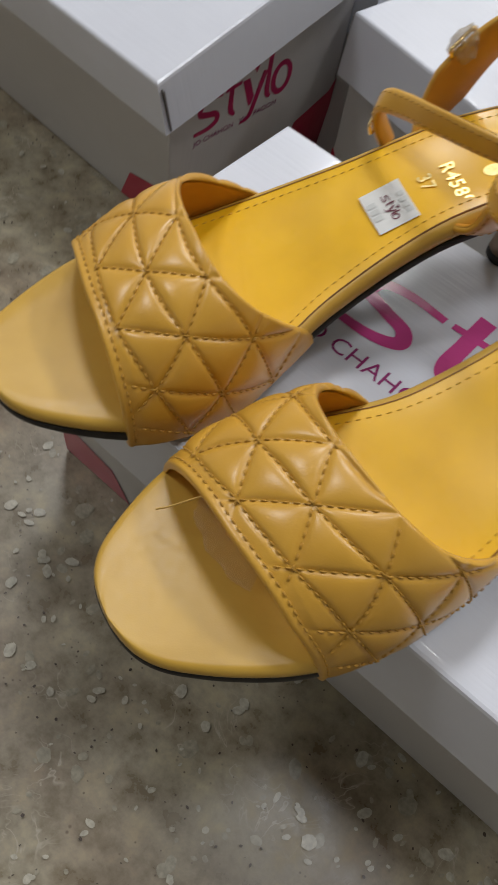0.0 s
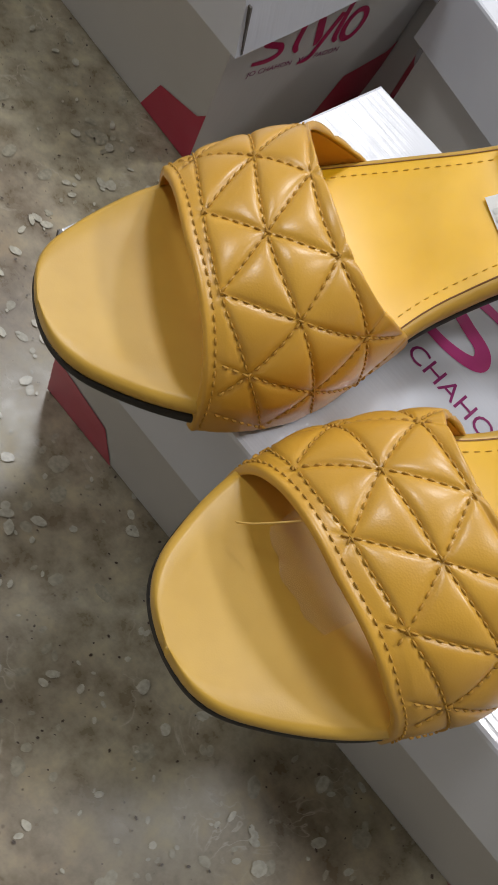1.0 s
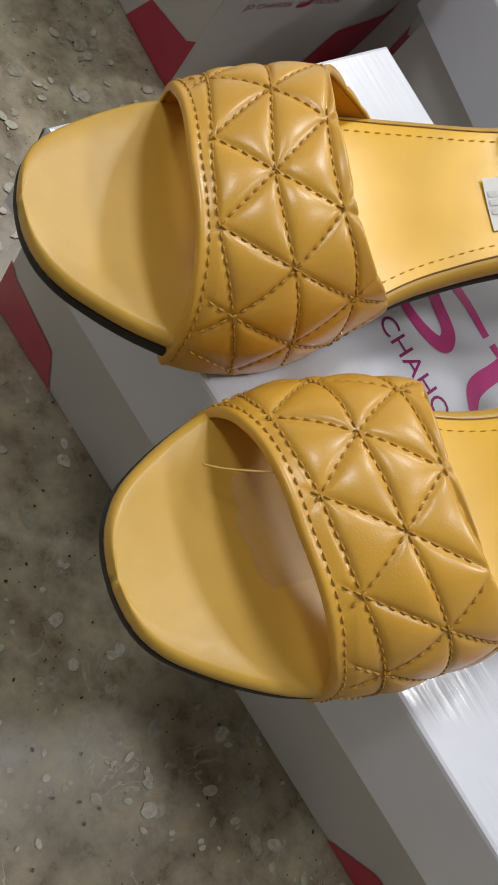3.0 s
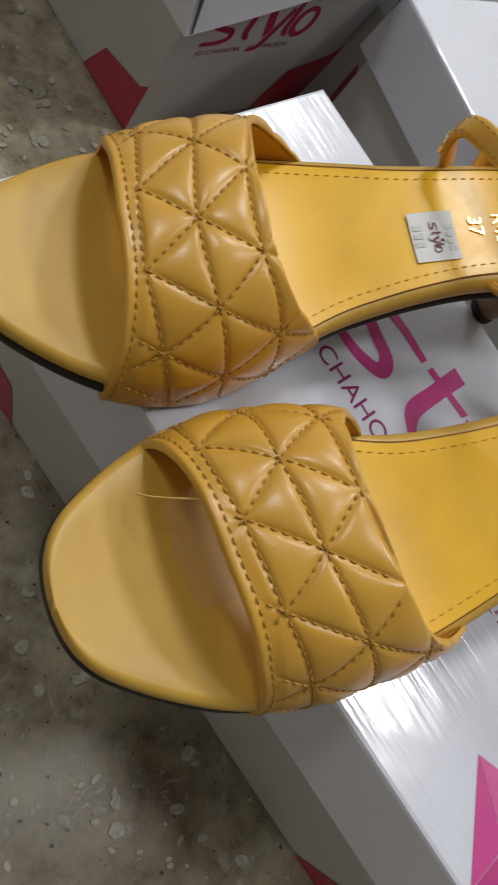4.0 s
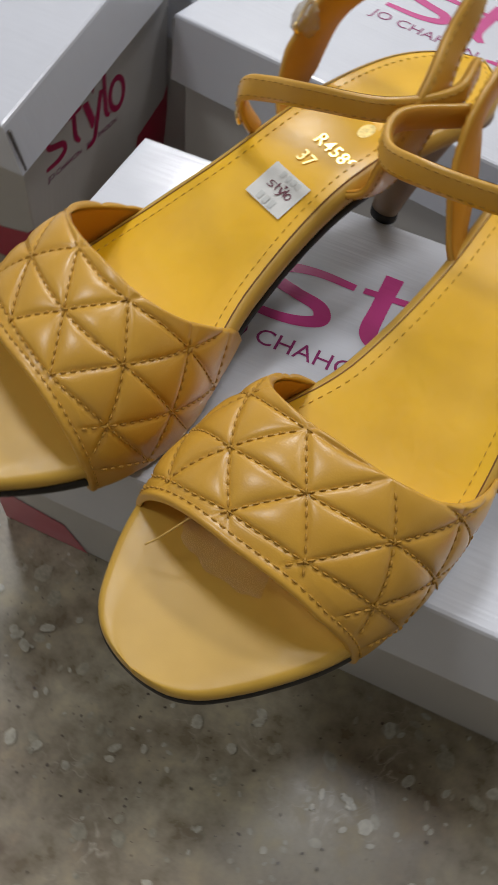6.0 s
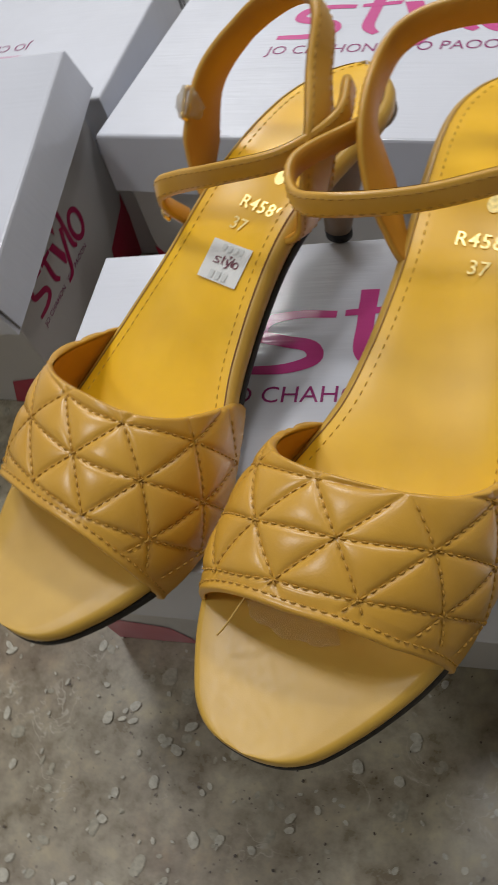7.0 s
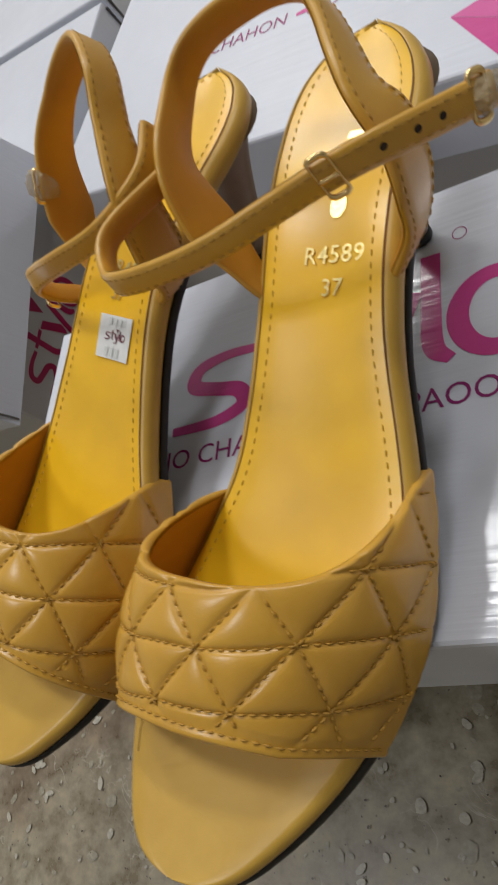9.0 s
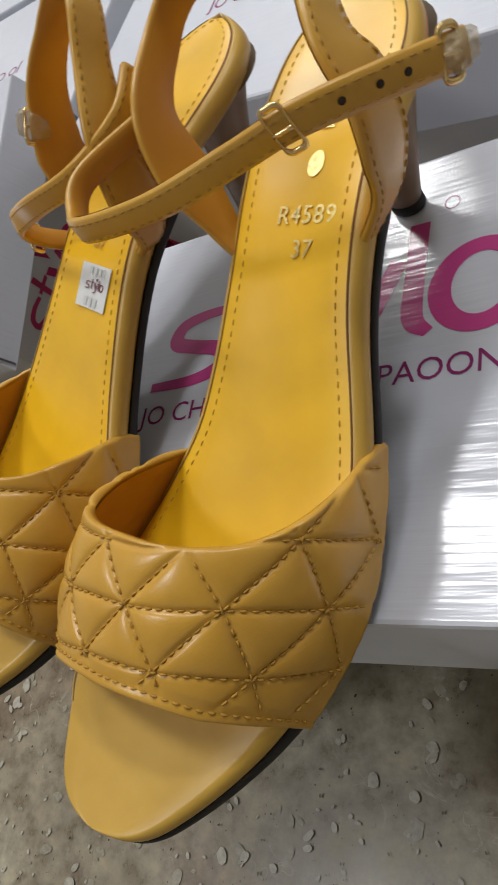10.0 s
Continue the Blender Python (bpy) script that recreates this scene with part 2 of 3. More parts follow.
def mark_strokes(which):
    """The box's printed mark as five plain shapes, in a unit frame: x 0 to 1, base at 0."""
    bm = bmesh.new()
    if which == 0:
        stroke_into(bm, [(0.265, 0.245), (0.15, 0.25), (0.06, 0.225), (0.045, 0.165), (0.12, 0.135), (0.20, 0.11), (0.215, 0.055), (0.13, 0.018), (-0.015, 0.015)],
                    [0.030, 0.036, 0.045, 0.05, 0.048, 0.05, 0.048, 0.04, 0.030], 0)
    elif which == 1:
        stroke_into(bm, [(0.355, 0.35), (0.352, 0.2), (0.355, 0.08), (0.40, 0.02)], [0.055, 0.05, 0.052, 0.03], 0)
        poly_into(bm, [(0.29, 0.235), (0.45, 0.245), (0.455, 0.275), (0.29, 0.262)], 0.00003)
    elif which == 2:
        poly_into(bm, [(0.46, 0.262), (0.535, 0.262), (0.60, 0.10), (0.575, 0.04), (0.55, 0.03)], 0)
        poly_into(bm, [(0.535, 0.41), (0.665, 0.41), (0.60, 0.275)], 0)
        stroke_into(bm, [(0.70, 0.262), (0.63, 0.08), (0.57, -0.06), (0.47, -0.09)], [0.05, 0.05, 0.045, 0.018], 0.00003)
    elif which == 3:
        stroke_into(bm, [(0.745, 0.37), (0.742, 0.2), (0.745, 0.07), (0.785, 0.02)], [0.05, 0.05, 0.052, 0.03], 0)
    else:
        ring = [(0.895 + 0.118 * math.cos(a), 0.135 + 0.138 * math.sin(a)) for a in np.linspace(0, 2 * math.pi, 41)]
        inner = [(0.897 + 0.066 * math.cos(a), 0.137 + 0.092 * math.sin(a)) for a in np.linspace(0, 2 * math.pi, 41)]
        grid_into(bm, [[(*a, 0), (*b, 0)] for a, b in zip(ring, inner)])
    return bm


def place_print(parent, m, mat, label, names=True):
    for k in range(5):
        bm = mark_strokes(k)
        bmesh.ops.transform(bm, matrix=m, verts=bm.verts)
        part("printed_mark", bm, mat, parent, label if k == 0 else "", smooth=False, recalc=False)


def lettering(name, words, size, m, mat, parent, label="", align="LEFT", extrude=0.0, spacing=1.0, bold=0.0):
    cu = bpy.data.curves.new(name, "FONT")
    cu.body, cu.size, cu.align_x, cu.extrude, cu.space_character, cu.offset = words, size, align, extrude, spacing, bold
    cu.resolution_u = 3
    tmp = new(name, cu)
    bpy.context.view_layer.update()
    me = bpy.data.meshes.new_from_object(tmp.evaluated_get(bpy.context.evaluated_depsgraph_get()))
    bpy.data.objects.remove(tmp)
    bpy.data.curves.remove(cu)
    me.transform(m)
    me.materials.clear()
    me.materials.append(mat)
    ob = new(name, me)
    ob.parent = parent
    if label:
        tagged(ob, label)
    return ob


def lid_mesh(w, d, h, lip, flare, sag):
    """A lid: top sheet, four lips that lean out a little, rounded folds."""
    bm = bmesh.new()
    nx, ny = 26, 16
    r = 0.0016
    rows = []

    def ring(inset, z, wave):
        pts = []
        for k in range(nx):
            pts.append((inset + (w - 2 * inset) * k / nx, inset, z, k / nx, 0))
        for k in range(ny):
            pts.append((w - inset, inset + (d - 2 * inset) * k / ny, z, k / ny, 1))
        for k in range(nx):
            pts.append((w - inset - (w - 2 * inset) * k / nx, d - inset, z, k / nx, 2))
        for k in range(ny):
            pts.append((inset, d - inset - (d - 2 * inset) * k / ny, z, k / ny, 3))
        out = []
        for x, y, zz, f, side in pts:
            b = math.sin(math.pi * f) * wave * (0.6 + 0.4 * math.sin(7 * f + side))
            dx, dy = ((0, -b), (b, 0), (0, b), (-b, 0))[side]
            out.append((x + dx, y + dy, zz + (wave and 0.25 * b)))
        return out

    for inset, z, wave in ((-flare, h - lip, 0.0012), (-flare * 0.5, h - lip * 0.5, 0.0008), (0, h - r, 0), (r * 0.3, h - r * 0.3, 0), (r, h, 0)):
        rows.append(ring(inset, z, wave))
    vs = grid_into(bm, rows, close_v=True)
    # top sheet with a slight sag
    m = 18
    top = []
    for j in range(m + 1):
        row = []
        for i in range(m + 1):
            fx, fy = i / m, j / m
            s = sag * math.sin(math.pi * fx) * math.sin(math.pi * fy)
            row.append((r + (w - 2 * r) * fx, r + (d - 2 * r) * fy, h - s))
        top.append(row)
    grid_into(bm, top)
    # inside of the lips
    t = 0.0012
    inner = [[(x + (t if x < w / 2 else -t), y + (t if y < d / 2 else -t), z) for x, y, z in row] for row in (rows[0], rows[2])]
    vi = grid_into(bm, inner, close_v=True)
    n = len(vi[0])
    for j in range(n):
        fill(bm, (vs[0][j], vs[0][(j + 1) % n], vi[0][(j + 1) % n], vi[0][j]))
    return bm


def body_mesh(w, d, h, inset, lean):
    """A card body; lean is how far its base has slid from under the lid."""
    bm = bmesh.new()
    box_into(bm, inset, w - inset, inset, d - inset, 0.0, h, 0.0012, 2)
    for v in bm.verts:
        v.co += Vector(lean).to_3d() * (1 - v.co.z / h)
    return bm


def corner_print(parent, w, d, h, inset, corner, lean, mat):
    """A pointed crimson patch at a lower corner, on the front side or, at the rear, on the end."""
    e = 0.0004
    x0, y0, x1, y1 = inset - e, inset - e, w - inset + e, d - inset + e
    cx, cy = ((x0, y0), (x1, y0), (x1, y1), (x0, y1))[corner]
    sx, sy = ((1, 1), (-1, 1), (-1, -1), (1, -1))[corner]
    for ax, ay in ((sx, 0),) if corner < 2 else ((0, sy),):
        bm = bmesh.new()
        pts = []
        for along, up in ((0, 0.0008), (0.044, 0.0008), (0.034, 0.026), (0.005, 0.034), (0, 0.040)):
            up *= 1.0 if corner < 2 else 1.4
            k = 1 - up / h
            pts.append((cx + ax * along + lean[0] * k, cy + ay * along + lean[1] * k, up))
        vs = [bm.verts.new(q) for q in pts]
        fill(bm, vs)
        part("corner_print", bm, mat, parent, "crimson corner print", smooth=False, recalc=False)


def gem_print(parent, h):
    """A faceted magenta gem printed on the lid."""
    F = [([(0.2247, 0.0328), (0.2600, 0.0465), (0.2490, 0.0215)], M_PINK_LIGHT), ([(0.2247, 0.0326), (0.2489, 0.0213), (0.2475, 0.0030)], M_PINK),
         ([(0.2602, 0.0465), (0.3000, 0.0350), (0.2492, 0.0215)], M_PINK), ([(0.3000, 0.0342), (0.2790, 0.0030), (0.2477, 0.0030), (0.2491, 0.0212)], M_PINK_DARK)]
    for pts, mat in F:
        bm = bmesh.new()
        poly_into(bm, pts, h + 0.00015)
        part("gem_facet", bm, mat, parent, smooth=False, recalc=False)


def shoe_box(label, m, w, d, h, lip=0.036, flare=0.0015, sag=0.0, prints=True, end_print=False, corners=(0, 1, 2, 3), inset=0.004, tilt=0.0, lean=(0.0, 0.0)):
    ob = tagged(new("shoe_box"), label, "shoe box", "shoe boxes on the floor")
    ob.matrix_world = m
    body = part("box_body", body_mesh(w, d, h - 0.004, inset, lean), M_BODY, ob, "white card box body, greyed for its shaded sides", smooth=False)
    lid = part("lid", lid_mesh(w, d, h, lip, flare, sag), M_LID, ob, "glossy white laminated lid", smooth=False)
    lid.matrix_basis = Matrix.Translation((0, 0, h - lip)) @ Matrix.Rotation(radians(tilt), 4, "X") @ Matrix.Translation((0, 0, lip - h))
    # No gap is cut: dark strips paint the shade between the folded flaps.
    for x0, x1 in ((-flare - 0.0004, 0.0), (w, w + flare + 0.0004)):
        bm = bmesh.new()
        box_into(bm, x0, x1, 0.0012, 0.0021, h - lip + 0.001, h - 0.004)
        part("slit_shade_strip", bm, M_SLIT, lid, "dark strip for the shade between folded flaps", smooth=False)
    for c in corners:
        corner_print(body, w, d, h, inset, c, lean, M_RED)
    if prints:
        z = h + 0.00015
        place_print(lid, Matrix.Translation((0.079, 0.0843, z)) @ Matrix.Diagonal((0.136, 0.120, 1, 1)), M_PINK, "magenta printed mark")
        lettering("slogan", "JO CHAHON   WO PAOON", 0.0108, Matrix.Translation((0.0755, 0.0705, z)), M_PLUM, lid, "plum printed slogan", spacing=1.0)
        gem_print(lid, h)
        bm = bmesh.new()
        grid_into(bm, [[(0.1905 + q * math.cos(a), 0.134 + q * math.sin(a), z) for q in (0.0022, 0.0026)] for a in np.linspace(0, 2 * math.pi, 25)])
        part("trade_ring", bm, M_PLUM, lid, smooth=False, recalc=False)
    if end_print:
        e = inset - 0.0002
        slide = Matrix(((1, 0, -lean[0] / h, lean[0]), (0, 1, -lean[1] / h, lean[1]), (0, 0, 1, 0), (0, 0, 0, 1)))
        face = slide @ Matrix.Translation((w - e, 0, 0)) @ Matrix(((0, 0, 1, 0), (1, 0, 0, 0), (0, 1, 0, 0), (0, 0, 0, 1)))
        place_print(body, face @ Matrix.Translation((0.026, 0.0690, 0.0003)) @ Matrix.Diagonal((0.072, 0.085, 1, 1)), M_MAROON, "maroon printed mark")
        lettering("slogan", "JO CHAHON   WO PAOON", 0.0052, face @ Matrix.Translation((0.025, 0.0620, 0.0003)), M_PLUM, body, "small plum slogan")
    return ob


TOP = 0.1218
shoe_box("white laminated shoe box under the pair of yellow sandals", pose(-0.089, -0.0785, 0, 0, 0, 4), 0.315, 0.156, TOP, lip=0.039, inset=0.006, lean=(-0.008, 0.0100))
shoe_box("white shoe box with maroon mark on its end", pose(-0.152 - 0.315, 0.052, 0, 0, 0, 0), 0.315, 0.152, 0.125, lip=0.029, prints=False, end_print=True, tilt=13.0, inset=0.008, lean=(-0.014, 0.016))
shoe_box("white laminated shoe box with magenta mark and gem", pose(-0.141, 0.170, 0, 0, 0, -7), 0.315, 0.17, 0.1225)
shoe_box("white shoe box pushed up beside another box", pose(-0.151, 0.342, 0, 0, 0, 180), 0.315, 0.138, 0.123)
shoe_box("white shoe box at the back of the group", pose(-0.155 - 0.315, 0.352, 0, 0, 0, 0), 0.315, 0.156, 0.123, prints=False)


# ---------------------------------------------------------------- sandals
INNER = [(-0.0008, 0.0002), (-0.0005, -0.0045), (0.0003, -0.0088), (0.0016, -0.0122), (0.0042, -0.0166), (0.0098, -0.0216), (0.0152, -0.0245), (0.0297, -0.0318), (0.045, -0.0355), (0.060, -0.0355), (0.075, -0.032), (0.095, -0.0235),
         (0.107, -0.0178), (0.13, -0.0135), (0.152, -0.0118), (0.178, -0.0138), (0.205, -0.0168), (0.218, -0.0170), (0.229, -0.0140), (0.236, -0.0080), (0.2405, 0.0005), (0.2420, 0.0065)]
OUTER = [(-0.0008, 0.0008), (-0.0005, 0.0045), (0.0003, 0.0088), (0.0018, 0.0130), (0.0045, 0.0172), (0.0089, 0.0216), (0.0148, 0.0255), (0.0246, 0.0322), (0.0405, 0.040), (0.06, 0.0445), (0.08, 0.0455), (0.1, 0.0435), (0.117, 0.0400),
         (0.139, 0.0346), (0.157, 0.0326), (0.181, 0.0315), (0.207, 0.0308), (0.220, 0.0282), (0.230, 0.0230), (0.237, 0.0165), (0.2405, 0.0105), (0.2420, 0.0065)]
HEIGHT = [(-0.01, 0.0185), (0.0, 0.0175), (0.02, 0.0155), (0.075, 0.0150), (0.10, 0.022), (0.12, 0.031), (0.135, 0.0385), (0.15, 0.0455), (0.165, 0.0512), (0.185, 0.0555), (0.25, 0.0570)]
L0, L1 = -0.0007, 0.2418


def bed_height(u):
    return smooth_table(HEIGHT, u, 0.012)


def edge(pairs, u):
    """An edge of the outline, rounded over a stretch that shrinks to nothing at both tips."""
    u = np.asarray(u, float)
    reach = np.clip(np.minimum(u - L0, L1 - u) * 0.55, 0.0, 0.008)
    return np.mean([table(pairs, u + reach * k) for k in np.linspace(-1, 1, 13)], axis=0)


def inner_edge(u):
    return edge(INNER, u)


def outer_edge(u):
    return edge(OUTER, u)


def stations(n, a=L0, b=L1):
    return a + (b - a) * (0.5 - 0.5 * np.cos(np.linspace(0, math.pi, n)))


def slab(sx, grow, top, thick, r, n=70, a=L0, b=L1, belly=lambda u: 0.0):
    """A closed slab that follows the foot's outline: grow widens it, top is its upper face over the box, r rounds its rim."""
    bm = bmesh.new()
    rows = []
    k = 9
    for u in stations(n, a, b):
        vi, vo = inner_edge(u) - grow, outer_edge(u) + grow
        mid, half = (vi + vo) / 2, max((vo - vi) / 2, 0.0004)
        z = top(u)
        th = thick(u)
        rr = min(r, half * 0.8, th * 0.48)
        ring = []
        for s in np.linspace(-1, 1, k):
            ring.append((mid + s * (half - rr), z - belly(u) * (1 - s ** 4)))
        for q in np.linspace(0, math.pi, 8)[1:-1]:
            ring.append((mid + half - rr + rr * math.sin(q), z - th / 2 + (th / 2) * math.cos(q)))
        for s in np.linspace(1, -1, k):
            ring.append((mid + s * (half - rr), z - th))
        for q in np.linspace(0, math.pi, 8)[1:-1]:
            ring.append((mid - half + rr - rr * math.sin(q), z - th / 2 - (th / 2) * math.cos(q)))
        stretch = grow * (2 * (u - L0) / (L1 - L0) - 1)
        rows.append([(sx * v, u + stretch, w) for v, w in ring])
    vs = grid_into(bm, rows, close_v=True)
    fill(bm, vs[0])
    fill(bm, vs[-1])
    return bm


def dashes_into(bm, line, normals, length=0.0019, gap=0.0010, wide=0.00056, high=0.00038):
    """Short raised stitches along a line of points."""
    line, normals = np.array(line), np.array(normals)
    s = np.concatenate([[0], np.cumsum(np.linalg.norm(np.diff(line, axis=0), axis=1))])
    at = 0.0004
    while at + length < s[-1]:
        ring = []
        for f in (0.0, 0.25, 0.75, 1.0):
            d = at + f * length
            p = np.array([np.interp(d, s, line[:, i]) for i in range(3)])
            nn = unit(np.array([np.interp(d, s, normals[:, i]) for i in range(3)]))
            p2 = np.array([np.interp(min(d + 1e-4, s[-1]), s, line[:, i]) for i in range(3)])
            p1 = np.array([np.interp(max(d - 1e-4, 0), s, line[:, i]) for i in range(3)])
            side = unit(np.cross(nn, unit(p2 - p1)))
            lift = high if 0 < f < 1 else -high * 0.4
            w = wide if 0 < f < 1 else wide * 0.6
            ring.append([tuple(p - side * w / 2 - nn * 0.0002), tuple(p - side * w * 0.35 + nn * lift), tuple(p + side * w * 0.35 + nn * lift), tuple(p + side * w / 2 - nn * 0.0002)])
        vs = grid_into(bm, ring)
        at += length + gap


class Vamp:
    """The quilted front strap as a surface: X runs round the foot, Y from the toe edge back."""

    A = 0.0245  # stitch lattice: step round the foot

    def __init__(self, phase, middle_row):
        self.phase, self.middle_row = phase, middle_row
        q = np.linspace(0, 1, 241)
        v, w = self.section(q, 0.055 * np.ones_like(q))
        s = np.concatenate([[0], np.cumsum(np.hypot(np.diff(v), np.diff(w)))])
        top = np.interp(0.0, v, s)
        self.q, self.x = q, s - top

    def front(self, q):
        return table([(0, 0.0335), (0.25, 0.0325), (0.5, 0.0325), (0.75, 0.0355), (1, 0.0425)], q)

    def back(self, q):
        return smooth_table([(-0.2, 0.118), (0, 0.1075), (0.12, 0.092), (0.28, 0.0745), (0.42, 0.068), (0.58, 0.0685), (0.74, 0.0765), (0.86, 0.092), (1, 0.118), (1.2, 0.135)], q, 0.06)

    def section(self, q, u):
        th = math.pi * (1 - q)
        vi, vo = inner_edge(u) - 0.0014, outer_edge(u) + 0.0014
        mid, half = (vi + vo) / 2, (vo - vi) / 2
        base = bed_height(u) - 0.0125
        crown = table([(0.02, 0.0325), (0.0325, 0.0375), (0.0395, 0.0405), (0.0545, 0.0475), (0.070, 0.0530), (0.085, 0.0570), (0.13, 0.066)], u)
        c, s = np.cos(th), np.sin(th)
        v = mid + half * np.sign(c) * np.abs(c) ** 0.80
        w = base + (crown - base) * np.abs(s) ** 0.80
        return v, w

    def step(self, X):
        """Step of the stitched rows towards the heel, wider down the sides."""
        return 0.0135 + 0.0030 * np.clip((np.abs(X - 0.004) - 0.008) / 0.034, 0, 1)

    def row(self, X, k):
        """How far behind the toe edge the k-th stitched row runs."""
        return smooth_table(self.middle_row, X, 0.006) + (k - 1) * self.step(X) - self.front(np.interp(X, self.x, self.q))

    def puff(self, X, Y):
        g = (X - self.phase) / (self.A / 2)
        f = (Y - self.row(X, 0)) / self.step(X)
        p, r = (f + g) / 2, (f - g) / 2
        p, r = p - np.floor(p), r - np.floor(r)
        low = p + r < 1
        c1, c2, c3 = np.where(low, p, 1 - p), np.where(low, r, 1 - r), np.abs(1 - p - r)
        # each triangle is a soft cushion, pinched along its three seams
        swell = np.clip(27 * c1 * c2 * c3, 0, 1) ** 0.48
        seam = np.clip(np.minimum(np.minimum(c1, c2), c3) / 0.10, 0, 1)
        rise = np.where(f < 0, 0.0007, 0.0015) * swell - 0.0003 * (1 - seam) ** 2
        edge = np.clip((Y - 0.0028) / 0.003, 0, 1)
        side = np.clip(np.minimum(X - self.x[0] - 0.003, self.x[-1] - 0.003 - X) / 0.012, 0.0, 1)
        hem = 0.0005 * np.clip(1 - np.abs(Y - 0.0014) / 0.0014, 0, 1) ** 0.5
        return rise * edge * (0.25 + 0.75 * side) + hem

    def point(self, X, Y, lift=0.0, quilt=True):
        X, Y = np.atleast_1d(np.asarray(X, float)), np.atleast_1d(np.asarray(Y, float))

        def flat(X, Y):
            q = np.interp(X, self.x, self.q)
            u = self.front(q) + Y
            v, w = self.section(q, u)
            return np.stack([v, u, w], -1)

        e = 0.0006
        p = flat(X, Y)
        n = unit(np.cross(flat(X + e, Y) - flat(X - e, Y), flat(X, Y + e) - flat(X, Y - e)))
        h = (self.puff(X, Y) if quilt else 0) + lift
        return p + n * (h[:, None] if np.ndim(h) else h), n


def mirrored(p, sx):
    p = np.array(p)
    p[..., 0] *= sx
    return p


def ribbon_mesh(path, sx, width, thick, centre, n=60, lift=0.0):
    """A strap along a path; its flat side faces away from the axis at centre. Returns the mesh and its frame."""
    c, length = spline(path, n)
    t = unit(np.gradient(c, axis=0))
    out = c - np.array(centre[:3])
    if len(centre) > 3:
        out[:, 1] = c[:, 1] - np.clip(c[:, 1], centre[3], centre[4])
    out[:, 2] *= 0.25
    nrm = unit(out - (out * t).sum(1, keepdims=True) * t)
    side = unit(np.cross(t, nrm))
    bm = bmesh.new()
    rows = []
    for i in range(n):
        w = width(i / (n - 1)) if callable(width) else width
        a, b = w / 2, thick / 2
        ring = [(-a, 0), (-a + b * 0.5, b * 0.9), (-a * 0.5, b * 1.15), (0, b * 1.2), (a * 0.5, b * 1.15), (a - b * 0.5, b * 0.9), (a, 0), (a - b * 0.5, -b), (0, -b), (-a + b * 0.5, -b)]
        rows.append([tuple(mirrored(c[i] + side[i] * x + nrm[i] * (y + lift), sx)) for x, y in ring])
    vs = grid_into(bm, rows, close_v=True)
    fill(bm, vs[0])
    fill(bm, vs[-1])
    return bm, c, t, nrm, side


def strap(name, parent, path, sx, width, thick, centre, label, lining=True, n=60):
    bm, c, t, nrm, side = ribbon_mesh(path, sx, width, thick, centre, n)
    ob = part(name, bm, M_UPPER, parent, label)
    bm2 = bmesh.new()
    for sgn in (-1, 1):
        w = np.array([(width(i / (n - 1)) if callable(width) else width) for i in range(n)])[:, None]
        line = c + side * sgn * (w / 2 - 0.0016) + nrm * (thick * 0.52)
        dashes_into(bm2, mirrored(line, sx), mirrored(nrm, sx), 0.0021, 0.0010, 0.0005, 0.0003)
    part("stitching", bm2, M_THREAD, ob)
    if lining:
        bm3 = bmesh.new()
        rows = []
        for i in range(n):
            w = width(i / (n - 1)) if callable(width) else width
            rows.append([tuple(mirrored(c[i] + side[i] * x - nrm[i] * (thick * 0.5 + y), sx)) for x, y in ((-w / 2 + 0.0004, 0.0), (-w / 2 + 0.001, 0.0006), (0, 0.0007), (w / 2 - 0.001, 0.0006), (w / 2 - 0.0004, 0.0))])
        grid_into(bm3, rows)
        part("strap_lining", bm3, M_LINING, ob, "smooth orange lining")
    return ob, (c, t, nrm, side)


def frame_buckle(parent, place, along, normal, sx, wide, high, name="buckle", wire=0.0011):
    """A small gold frame with a tongue."""
    p, a, n = np.array(place), unit(np.array(along)), unit(np.array(normal))
    b = unit(np.cross(n, a))
    n = np.cross(a, b)
    bm = bmesh.new()
    corner = 0.0015
    loop = []
    for cx, cy, a0 in ((1, 1, 0), (-1, 1, 90), (-1, -1, 180), (1, -1, 270)):
        for k in range(5):
            q = radians(a0 + k * 22.5)
            loop.append((cx * (wide / 2 - corner) + corner * math.cos(q), cy * (high / 2 - corner) + corner * math.sin(q)))
    loop = np.array(loop)
    rows = []
    for i, (x, y) in enumerate(loop):
        d = unit(loop[i])
        ring = []
        for q in np.linspace(0, 2 * math.pi, 8, endpoint=False):
            o = d * math.cos(q) * wire
            ring.append(tuple(mirrored(p + a * (x + o[0]) + b * (y + o[1]) + n * math.sin(q) * wire * 0.8, sx)))
        rows.append(ring)
    grid_into(bm, rows, close_u=True, close_v=True)
    ob = part(name, bm, M_GOLD, parent, "polished gold metal buckle")
    bm = bmesh.new()
    rows = [[tuple(mirrored(p + a * x + b * 0.0006 * math.cos(q) + n * (0.0008 + 0.0006 * math.sin(q)), sx)) for q in np.linspace(0, 2 * math.pi, 7, endpoint=False)] for x in np.linspace(-wide / 2, wide / 2, 5)]
    vs = grid_into(bm, rows, close_v=True)
    fill(bm, vs[0])
    fill(bm, vs[-1])
    part("buckle_tongue", bm, M_GOLD, ob)
    return ob


